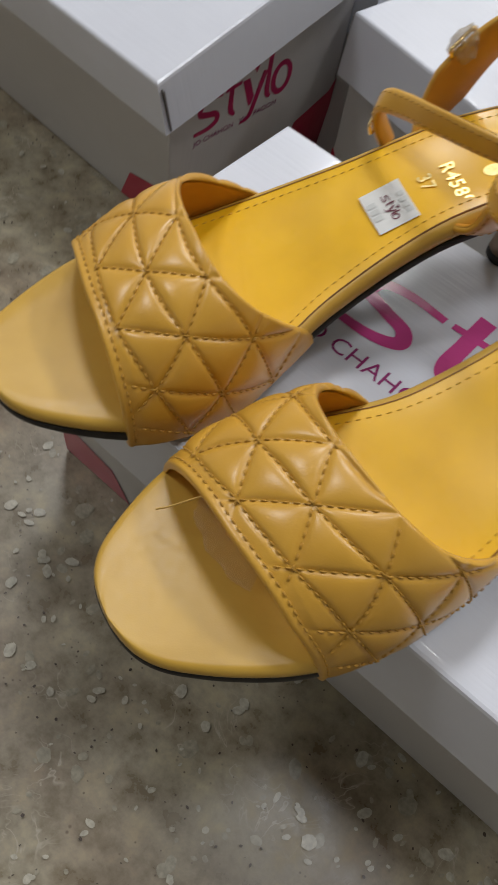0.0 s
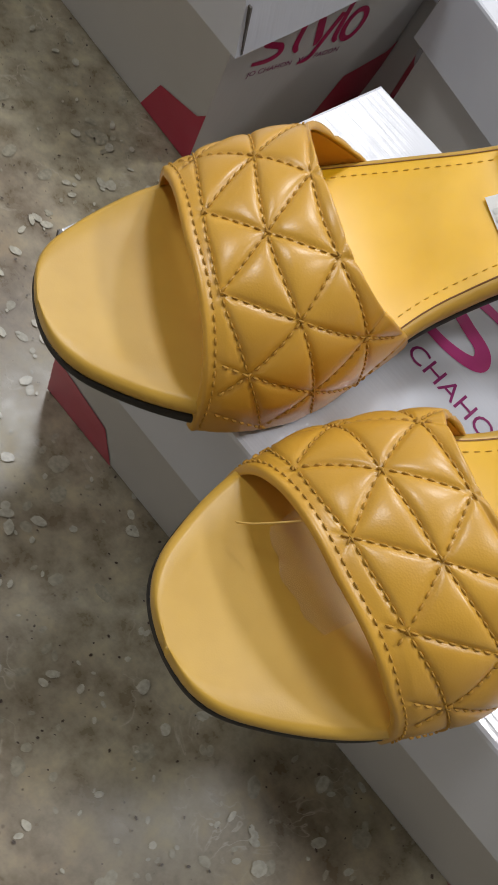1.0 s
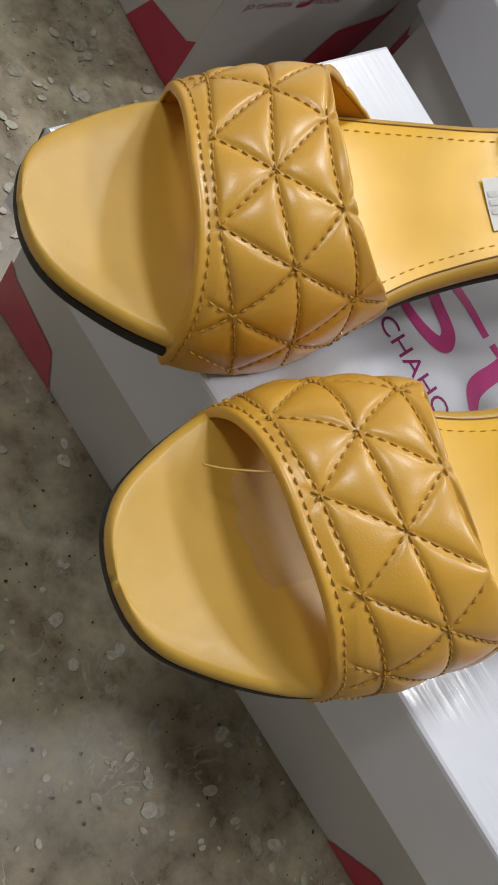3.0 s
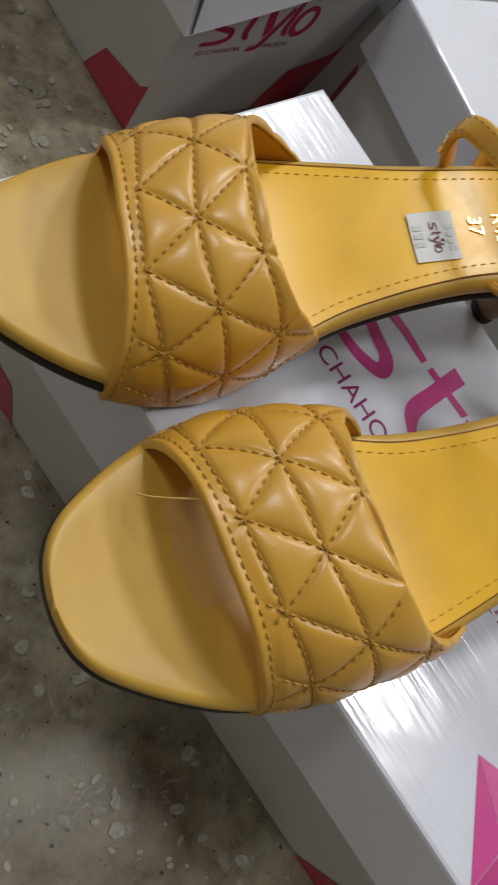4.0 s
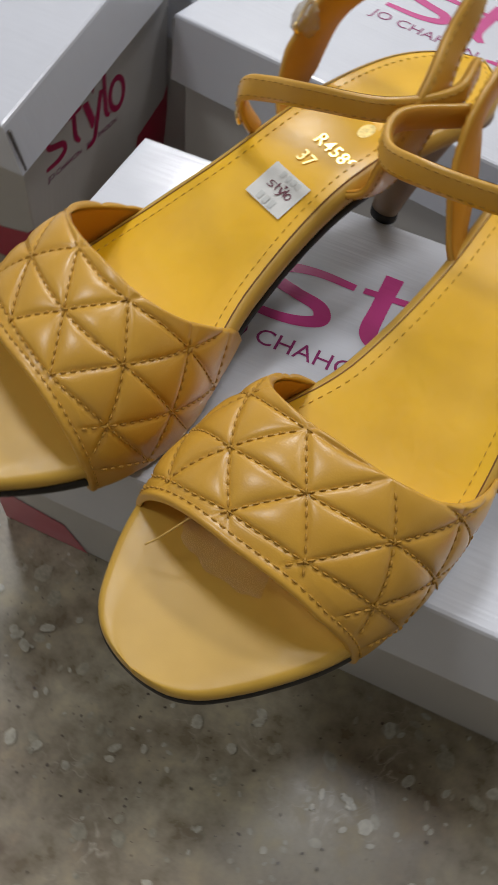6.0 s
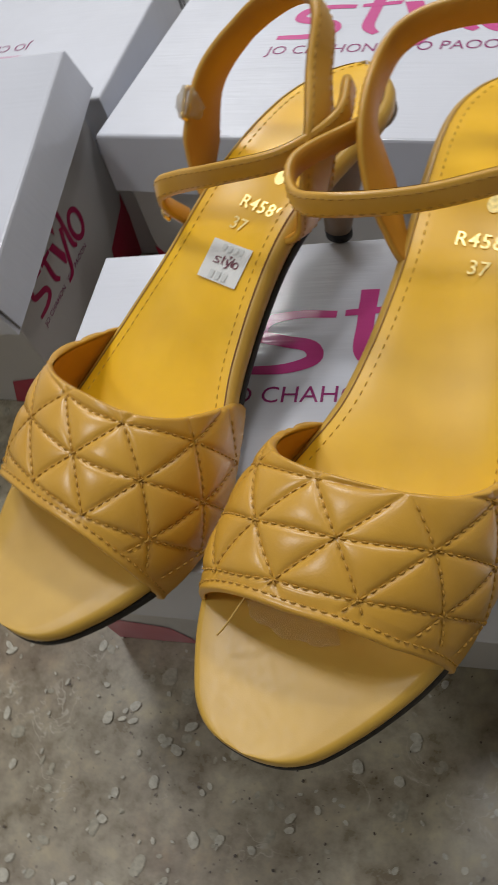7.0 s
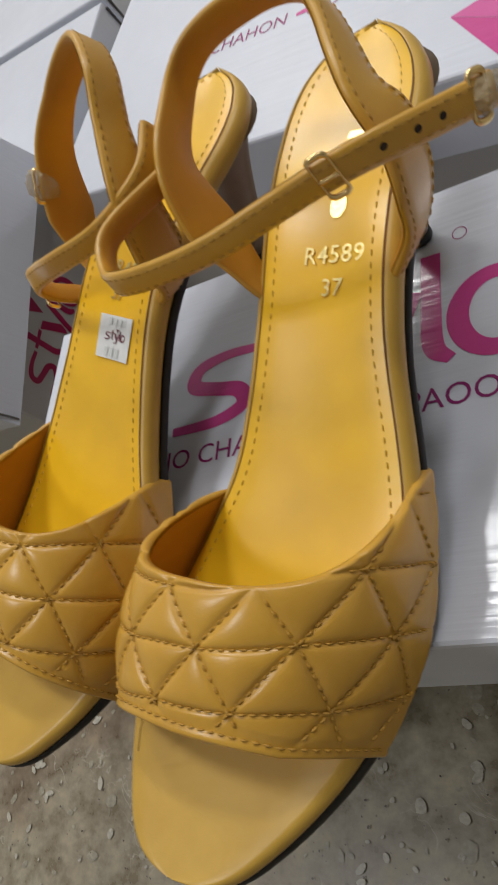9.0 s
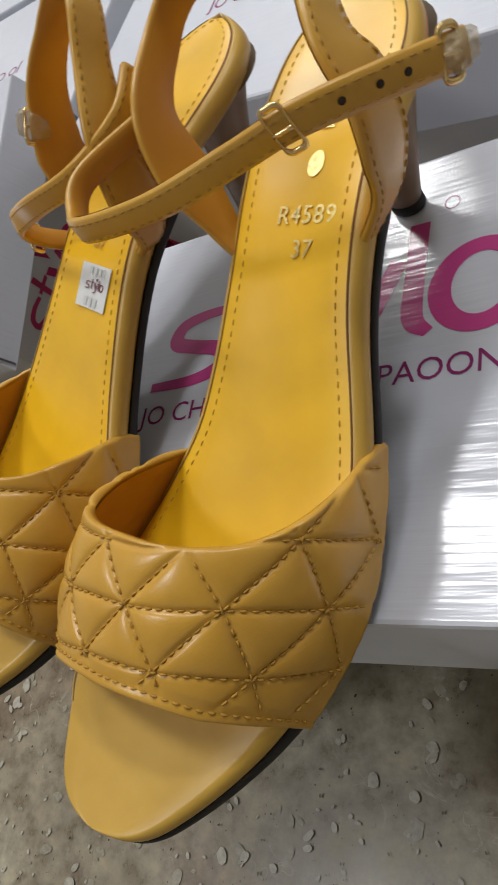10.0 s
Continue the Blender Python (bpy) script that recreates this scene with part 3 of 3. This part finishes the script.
def film_wrap(parent, place, sx, size):
    """A crumple of clear film round a buckle."""
    bm = bmesh.new()
    bmesh.ops.create_icosphere(bm, subdivisions=3, radius=1.0)
    for v in bm.verts:
        o = v.co.copy()
        r = 1 + 0.28 * noise.noise(o * 2.3) + 0.15 * noise.noise(o * 6.0)
        v.co = Vector([place[i] + size[i] * o[i] * r for i in range(3)])
        v.co.x *= sx
    return part("film_wrap", bm, M_WRAP, parent, "crumpled clear plastic wrap", smooth=False)


def bed_matrix(u, v, sx, turn=0.0, lift=0.0006):
    """A frame lying on the footbed, its x across the foot and its y towards the heel."""
    slope = math.atan((bed_height(u + 0.004) - bed_height(u - 0.004)) / 0.008)
    return Matrix.Translation((sx * v, u, float(bed_height(u)) + lift)) @ Matrix.Rotation(slope, 4, "X") @ Matrix.Rotation(radians(turn), 4, "Z")


def sandal(label, toe, heel, sx, phase, middle_row, stamps, band, ankle, sticker):
    d = Vector((heel[0] - toe[0], heel[1] - toe[1]))
    ob = tagged(new("sandal"), label, "sandal", "pair of yellow sandals")
    ob.matrix_world = Matrix.Translation((toe[0], toe[1], TOP + 0.0004)) @ Matrix.Rotation(-math.atan2(d.x, d.y), 4, "Z")
    # sole, wrapped footbed and heel
    padding = lambda u: float(table([(0.0, 0.0056), (0.03, 0.0063), (0.065, 0.0086), (0.12, 0.0088)], u))
    rubber = lambda u: float(table([(0.0, 0.0026), (0.03, 0.0040), (0.06, 0.0060), (0.09, 0.0060), (0.11, 0.0034)], u))
    part("outsole", slab(sx, 0.0009, lambda u: bed_height(u) - padding(u) + 0.0003, rubber, 0.001, b=0.178), M_SOLE, ob, "thin black rubber outsole")
    footbed = part("footbed", slab(sx, 0.0008, lambda u: bed_height(u) - 0.0004, padding, 0.0036, belly=lambda u: float(table([(0.05, 0.0002), (0.075, 0.0026), (0.26, 0.0026)], u))), M_TOE, ob, "padded leather covered footbed")
    # sock lining, inset from the rim
    bm = bmesh.new()
    rows, left, right = [], [], []
    for u in stations(60, 0.066, L1 - 0.0022):
        vi, vo = inner_edge(u) + 0.0030, outer_edge(u) - 0.0030
        if vo - vi < 0.002:
            continue
        row = []
        for s in np.linspace(0, 1, 13):
            drop = 0.0006 * (2 * s - 1) ** 6
            row.append((sx * (vi + (vo - vi) * s), u, bed_height(u) + 0.0003 - 0.0012 * math.sin(math.pi * s) * table([(0.06, 0), (0.1, 1), (0.2, 1), (0.24, 0.5)], u) - drop))
        rows.append(row)
        left.append((sx * (vi + 0.0035), u, bed_height(u) - 0.0001))
        right.append((sx * (vo - 0.0035), u, bed_height(u) - 0.0001))
    grid_into(bm, rows)
    sock = part("sock_lining", bm, M_SOCK, ob, "bright yellow sock lining")
    for side in (0, -1):
        bm = bmesh.new()
        out = -1 if side == 0 else 1
        grid_into(bm, [[(r[side][0] + sx * out * d, r[side][1], r[side][2] + z) for d, z in ((-0.0001, 0.0003), (0.0003, 0.0002), (0.0005, -0.0010))] for r in rows])
        part("edge_line", bm, M_SEAM, sock)
    bm = bmesh.new()
    up = [(0, 0, 1)]
    loop = left + right[::-1]
    dashes_into(bm, np.array(loop), np.array(up * len(loop)), 0.0019, 0.0014, 0.00042, 0.0003)
    part("stitching", bm, M_SOCK_THREAD, sock)
    # heel block
    bm = bmesh.new()
    rows = []
    for f in np.linspace(0, 1, 14) ** 1.6:
        cu, cv = 0.2215 - 0.0175 * f, 0.006 - 0.001 * f
        hu, hv = 0.0195 * (1 - 0.70 * f ** 0.42), 0.0220 * (1 - 0.73 * f ** 0.42)
        z = 0.047 * (1 - f) + 0.004 * f
        rows.append([(sx * (cv + hv * math.cos(q)), cu + hu * math.sin(q) * (1.0 if math.sin(q) > 0 else 0.75), z) for q in np.linspace(0, 2 * math.pi, 28, endpoint=False)])
    vs = grid_into(bm, rows, close_v=True)
    fill(bm, vs[0])
    fill(bm, vs[-1])
    hb = part("heel", bm, M_HEEL, ob, "brown leather wrapped heel")
    bm = bmesh.new()
    rows = [[(sx * (0.005 + k * 0.0060 * math.cos(q)), 0.204 + k * 0.0059 * math.sin(q) * (1.0 if math.sin(q) > 0 else 0.75), z) for q in np.linspace(0, 2 * math.pi, 28, endpoint=False)] for k, z in ((1, 0.0042), (1, 0.0004), (0.94, 0.0))]
    vs = grid_into(bm, rows, close_v=True)
    fill(bm, vs[0])
    fill(bm, vs[-1])
    part("heel_tip", bm, M_SOLE, hb)
    # quilted vamp
    V = Vamp(phase, middle_row)
    nx, ny = 210, 100
    xs = np.linspace(V.x[0], V.x[-1], nx)
    q = np.interp(xs, V.x, V.q)
    length = V.back(q) - V.front(q)
    outer_rows, inner_rows, lining_rows = [], [], []
    for f in np.linspace(0, 1, ny):
        Y = f * length
        p, nrm = V.point(xs, Y)
        roll = np.array([0.0013 * min(1.0, f / 0.015, (1 - f) / 0.012) - 0.0013])
        outer_rows.append(mirrored(p + nrm * roll, sx))
        pi, _ = V.point(xs, Y, -0.0016, False)
        inner_rows.append(mirrored(pi, sx))
        pl, _ = V.point(xs, np.clip(Y, 0.0012, length - 0.0012), -0.0020, False)
        lining_rows.append(mirrored(pl, sx))
    bm = bmesh.new()
    vo = grid_into(bm, [[tuple(p) for p in r] for r in outer_rows])
    vi = grid_into(bm, [[tuple(p) for p in r] for r in inner_rows])
    for a in (0, -1):
        for j in range(nx - 1):
            fill(bm, (vo[a][j], vo[a][j + 1], vi[a][j + 1], vi[a][j]))
    for a in (0, -1):
        for i in range(ny - 1):
            fill(bm, (vo[i][a], vo[i + 1][a], vi[i + 1][a], vi[i][a]))
    vamp = part("vamp", bm, M_UPPER, ob, "quilted mustard leather front strap")
    bm = bmesh.new()
    grid_into(bm, [[tuple(p) for p in r] for r in lining_rows])
    part("vamp_lining", bm, M_LINING, vamp, "smooth orange lining")
    # stitches: rows along the toe edge and three families of quilt lines
    bm = bmesh.new()

    def run(X, Y):
        X, Y = np.array(X), np.array(Y)
        qq = np.interp(X, V.x, V.q)
        ok = (X > V.x[0] + 0.002) & (X < V.x[-1] - 0.002) & (Y > 0.0042) & (Y < V.back(qq) - V.front(qq) - 0.002)
        i = 0
        while i < len(X):
            if not ok[i]:
                i += 1
                continue
            j = i
            while j < len(X) and ok[j]:
                j += 1
            if j - i > 3:
                p, nn = V.point(X[i:j], Y[i:j], 0.0007)
                dashes_into(bm, mirrored(p, sx), mirrored(nn, sx))
            i = j

    fine = np.arange(V.x[0], V.x[-1], 0.0008)
    for k in range(0, 5):
        run(fine, V.row(fine, k))
    p, nn = V.point(fine[3:-3], np.full(len(fine) - 6, 0.0030), 0.0003)
    dashes_into(bm, mirrored(p, sx), mirrored(nn, sx))
    behind = np.arange(-2.0, 5.0, 0.055)
    for k in range(-9, 10):
        for s in (-1, 1):
            across = V.phase + k * V.A + s * behind * V.A / 2
            run(across, V.row(across, behind))
    part("stitching", bm, M_THREAD, vamp, "raised golden brown quilting stitches")
    if not sticker:
        # clear film caught under the strap, and a loose thread end
        bm = bmesh.new()
        rows = []
        for f in np.linspace(0, 1, 9):
            row = []
            for g in np.linspace(0, 1, 24):
                X = -0.018 + 0.034 * g
                reach = 0.0035 * math.sin(math.pi * g) ** 0.7 * (0.8 + 0.2 * math.sin(17 * g))
                p, _ = V.point([X], [0.004], -0.003, False)
                u = p[0][1] - f * (reach + 0.003)
                ground = float(bed_height(u)) + 0.0006
                z = max(ground, p[0][2] - f * (p[0][2] - ground) * (1.25 + 0.2 * math.sin(9 * g))) + 0.0004 * math.sin(31 * g + 5 * f)
                row.append((sx * p[0][0], u, max(z, ground)))
            rows.append(row)
        grid_into(bm, rows)
        part("clear_film", bm, M_FILM, vamp, "wrinkled clear plastic film")
        bm = bmesh.new()
        line, _ = spline([(-0.012, 0.034, 0.033), (-0.014, 0.030, 0.030), (-0.0165, 0.026, 0.026), (-0.019, 0.0235, 0.0225)], 14)
        rows = [[tuple(mirrored(p + 0.0003 * np.array((math.cos(q), 0, math.sin(q))), sx)) for q in np.linspace(0, 2 * math.pi, 5, endpoint=False)] for p in line]
        grid_into(bm, rows, close_v=True)
        part("loose_thread", bm, M_PALE_THREAD, vamp, "pale loose thread end")
    # straps
    centre = (0.006, 0.188, 0.07, 0.150, 0.188)
    bw = lambda f: float(table([(0, 0.006), (0.07, 0.0125), (0.13, 0.0195), (0.22, 0.0165), (0.34, 0.0115), (0.5, 0.0115)], min(f, 1 - f)))
    hs, _ = strap("heel_strap", ob, band, sx, bw, 0.0024, centre, "wide stitched leather heel strap", n=80)
    st, (c, t, nn, side) = strap("ankle_strap", ob, ankle["path"], sx, 0.0082, 0.0022, (0.004, 0.178, 0.07), "narrow stitched ankle strap", n=80)
    if sticker:
        # the spare buckle, still wrapped in clear film, on the outer side of the heel strap
        p = np.array((0.0405, 0.1790, 0.0735))
        frame_buckle(hs, p, (0.1, -0.6, 0.8), (0.9, -0.3, 0.1), sx, 0.006, 0.011, "buckle", 0.0010)
        film_wrap(hs, p, sx, (0.0042, 0.0052, 0.0068))
    k = int(ankle["buckle"] * 79)
    frame_buckle(st, c[k] + nn[k] * 0.0008, t[k], nn[k], sx, 0.0048, 0.0112, wire=0.0008)
    if ankle["ring"]:
        k = int(ankle["ring"] * 79)
        frame_buckle(st, c[k] + nn[k] * 0.0006, t[k], nn[k], sx, 0.0042, 0.0105, "end_ring", 0.0009)
        film_wrap(st, c[k] + t[k] * 0.002, sx, (0.0045, 0.0045, 0.0040))
    # Flat dark discs on the strap paint the shade inside its punched holes.
    for f in ankle["holes"]:
        k = int(f * 79)
        bm = bmesh.new()
        rows = [[tuple(mirrored(c[k] + t[k] * r * math.cos(q) + side[k] * r * math.sin(q) + nn[k] * 0.00145, sx)) for q in np.linspace(0, 2 * math.pi, 11)] for r in (0.0, 0.0009)]
        grid_into(bm, rows)
        part("strap_hole_shade", bm, M_HOLE, st)
    # gold stamp
    lettering("size_stamp", "37", 0.0068, bed_matrix(stamps[0][1] - 0.0024, stamps[0][0], sx, stamps[2], -0.00035), M_FOIL, sock, "gold foil size number", "CENTER", 0.00002, 1.05, 0.00004)
    lettering("article_stamp", "R4589", 0.0070, bed_matrix(stamps[1][1] - 0.0026, stamps[1][0], sx, stamps[2], -0.00035), M_FOIL, sock, "gold foil article number", "CENTER", 0.00002, 1.1, 0.00004)
    bm = bmesh.new()
    m = bed_matrix(0.1765, stamps[1][0] - 0.001, sx, 0, -0.0005)
    vs = [bm.verts.new(m @ Vector((0.0026 * math.cos(q), 0.0038 * math.sin(q), 0))) for q in np.linspace(0, 2 * math.pi, 20, endpoint=False)]
    fill(bm, vs)
    part("foil_seal", bm, M_FOIL, sock, "gold foil round seal")
    for k in range(4):
        bm = bmesh.new()
        m = bed_matrix(0.188 + 0.0055 * k, stamps[1][0] - 0.001, sx, 0, -0.0004)
        w = (0.0022, 0.0012, 0.0026, 0.0012)[k]
        fill(bm, [bm.verts.new(m @ Vector(p)) for p in ((-w, -0.0012, 0), (w, -0.0012, 0), (w, 0.0012, 0), (-w, 0.0012, 0))])
        part("foil_bar", bm, M_FOIL, sock)
    if sticker:
        m = bed_matrix(0.1413, 0.0064, sx, -2.0, -0.0006)
        bm = bmesh.new()
        rows = []
        for y in np.linspace(-0.0075, 0.0075, 5):
            rows.append([m @ Vector((x, y, 0.0003 + 0.0004 * (x / 0.009) ** 2)) for x in np.linspace(-0.009, 0.009, 5)])
        grid_into(bm, rows)
        tag = part("price_sticker", bm, M_STICKER, ob, "square white price sticker")
        place_print(tag, m @ Matrix.Translation((-0.0052, -0.0010, 0.0006)) @ Matrix.Diagonal((0.0112, 0.0098, 1, 1)), M_DARKINK, "maroon mark")
        for k, (x0, x1, y0, y1) in enumerate(((-0.004, -0.0022, 0.0042, 0.0066), (-0.0012, 0.0006, 0.0042, 0.0066), (0.0014, 0.0032, 0.0042, 0.0066), (0.0038, 0.0056, 0.0042, 0.0066), (-0.0045, -0.0025, -0.0066, -0.0036), (-0.0015, 0.0005, -0.0066, -0.0036), (0.0015, 0.0035, -0.0066, -0.0036))):
            bm = bmesh.new()
            fill(bm, [bm.verts.new(m @ Vector((x, y, 0.0006))) for x, y in ((x0, y0), (x1, y0), (x1, y1), (x0, y1))])
            part("price_bar", bm, M_GREYINK, tag)
    return ob


# paths are across the foot, along it and up
BAND_R = [(-0.0080, 0.1545, 0.0415), (-0.0150, 0.1600, 0.0500), (-0.0265, 0.1738, 0.0765), (-0.0299, 0.1954, 0.0852), (-0.0217, 0.2083, 0.0916), (0.0025, 0.2127, 0.0954), (0.0233, 0.2005, 0.0967), (0.0375, 0.1794, 0.0888), (0.0443, 0.1725, 0.0763), (0.0412, 0.1665, 0.0560), (0.0300, 0.1585, 0.0420)]
ANKLE_R = dict(path=[(-0.0300, 0.1746, 0.0779), (-0.0421, 0.1539, 0.0796), (-0.0368, 0.1409, 0.0781), (-0.0216, 0.1343, 0.0830), (0.0035, 0.1388, 0.0850), (0.0254, 0.1477, 0.0875), (0.0420, 0.1538, 0.0900), (0.0534, 0.1656, 0.0850), (0.0637, 0.1812, 0.0765)],
               buckle=0.75, ring=0.985, holes=(0.835, 0.875, 0.915))
BAND_L = [(-0.0080, 0.1570, 0.0415), (-0.0190, 0.1615, 0.0500), (-0.0244, 0.1689, 0.0769), (-0.0175, 0.1837, 0.0911), (-0.0115, 0.1981, 0.1014), (0.0046, 0.2087, 0.1025), (0.0236, 0.2041, 0.0930), (0.0377, 0.1922, 0.0789), (0.0395, 0.1810, 0.0646), (0.0360, 0.1700, 0.0500), (0.0285, 0.1630, 0.0430)]
ANKLE_L = dict(path=[(-0.0240, 0.1900, 0.0850), (-0.0280, 0.1760, 0.0820), (-0.0185, 0.1587, 0.0792), (0.0050, 0.1494, 0.0740), (0.0237, 0.1485, 0.0670), (0.0340, 0.1470, 0.0620), (0.0365, 0.1490, 0.0530), (0.0345, 0.1545, 0.0430)],
               buckle=0.90, ring=None, holes=())
ROW_R = [(-0.075, 0.068), (-0.040, 0.0560), (-0.0145, 0.0518), (-0.002, 0.0526), (0.010, 0.0532), (0.0223, 0.0560), (0.0345, 0.0610), (0.047, 0.0662), (0.080, 0.080)]
ROW_L = [(-0.075, 0.075), (-0.045, 0.0630), (-0.028, 0.0563), (-0.016, 0.0520), (-0.004, 0.0505), (0.010, 0.0518), (0.021, 0.0544), (0.040, 0.0610), (0.080, 0.080)]
sandal("mustard yellow quilted leather sandal with undone ankle strap", (0.0266, -0.127), (0.0825, 0.119), 1, -0.0027, ROW_R, ((0.0142, 0.1545), (0.0138, 0.1632), 0.0), BAND_R, ANKLE_R, False)
sandal("mustard yellow quilted leather sandal with a price sticker", (-0.061, -0.104), (0.03, 0.122), -1, -0.0140, ROW_L, ((0.0088, 0.1555), (0.0030, 0.1635), -5.0), BAND_L, ANKLE_L, True)

# ---------------------------------------------------------------- chips in the floor
rng = random.Random(11)


def chips(name, mat, count, small, large, label, z):
    """Pale shell chips set flush in the floor, as one sheet of small ovals."""
    verts, faces = [], []
    for j in range(count):
        x, y = rng.uniform(-0.48, 0.36), rng.uniform(-0.36, 0.16)
        a = small + (large - small) * rng.random() ** 2.2
        b, turn = a * rng.uniform(0.45, 0.85), rng.uniform(0, math.pi)
        k, first = 11, len(verts)
        for i in range(k):
            q = 2 * math.pi * i / k
            r = 1 + rng.uniform(-0.12, 0.12)
            px, py = a * r * math.cos(q), b * r * math.sin(q)
            verts.append((x + px * math.cos(turn) - py * math.sin(turn), y + px * math.sin(turn) + py * math.cos(turn), z + 1e-7 * j))
        faces.append(list(range(first, first + k)))
    me = bpy.data.meshes.new(name)
    me.from_pydata(verts, [], faces)
    me.materials.append(mat)
    ob = new(name, me)
    ob.parent = bpy.data.objects["floor"]
    return tagged(ob, label, kind="stuff")


chips("shell_chips", M_CHIP, 1700, 0.0009, 0.0036, "pale oval shell chips in the floor", 0.0007)
chips("dull_chips", M_CHIP_DARK, 1500, 0.0010, 0.0048, "dull beige chips in the floor", 0.0003)
chips("dark_chips", M_CHIP_BROWN, 2600, 0.0003, 0.0009, "dark brown grains in the floor", 0.0011)
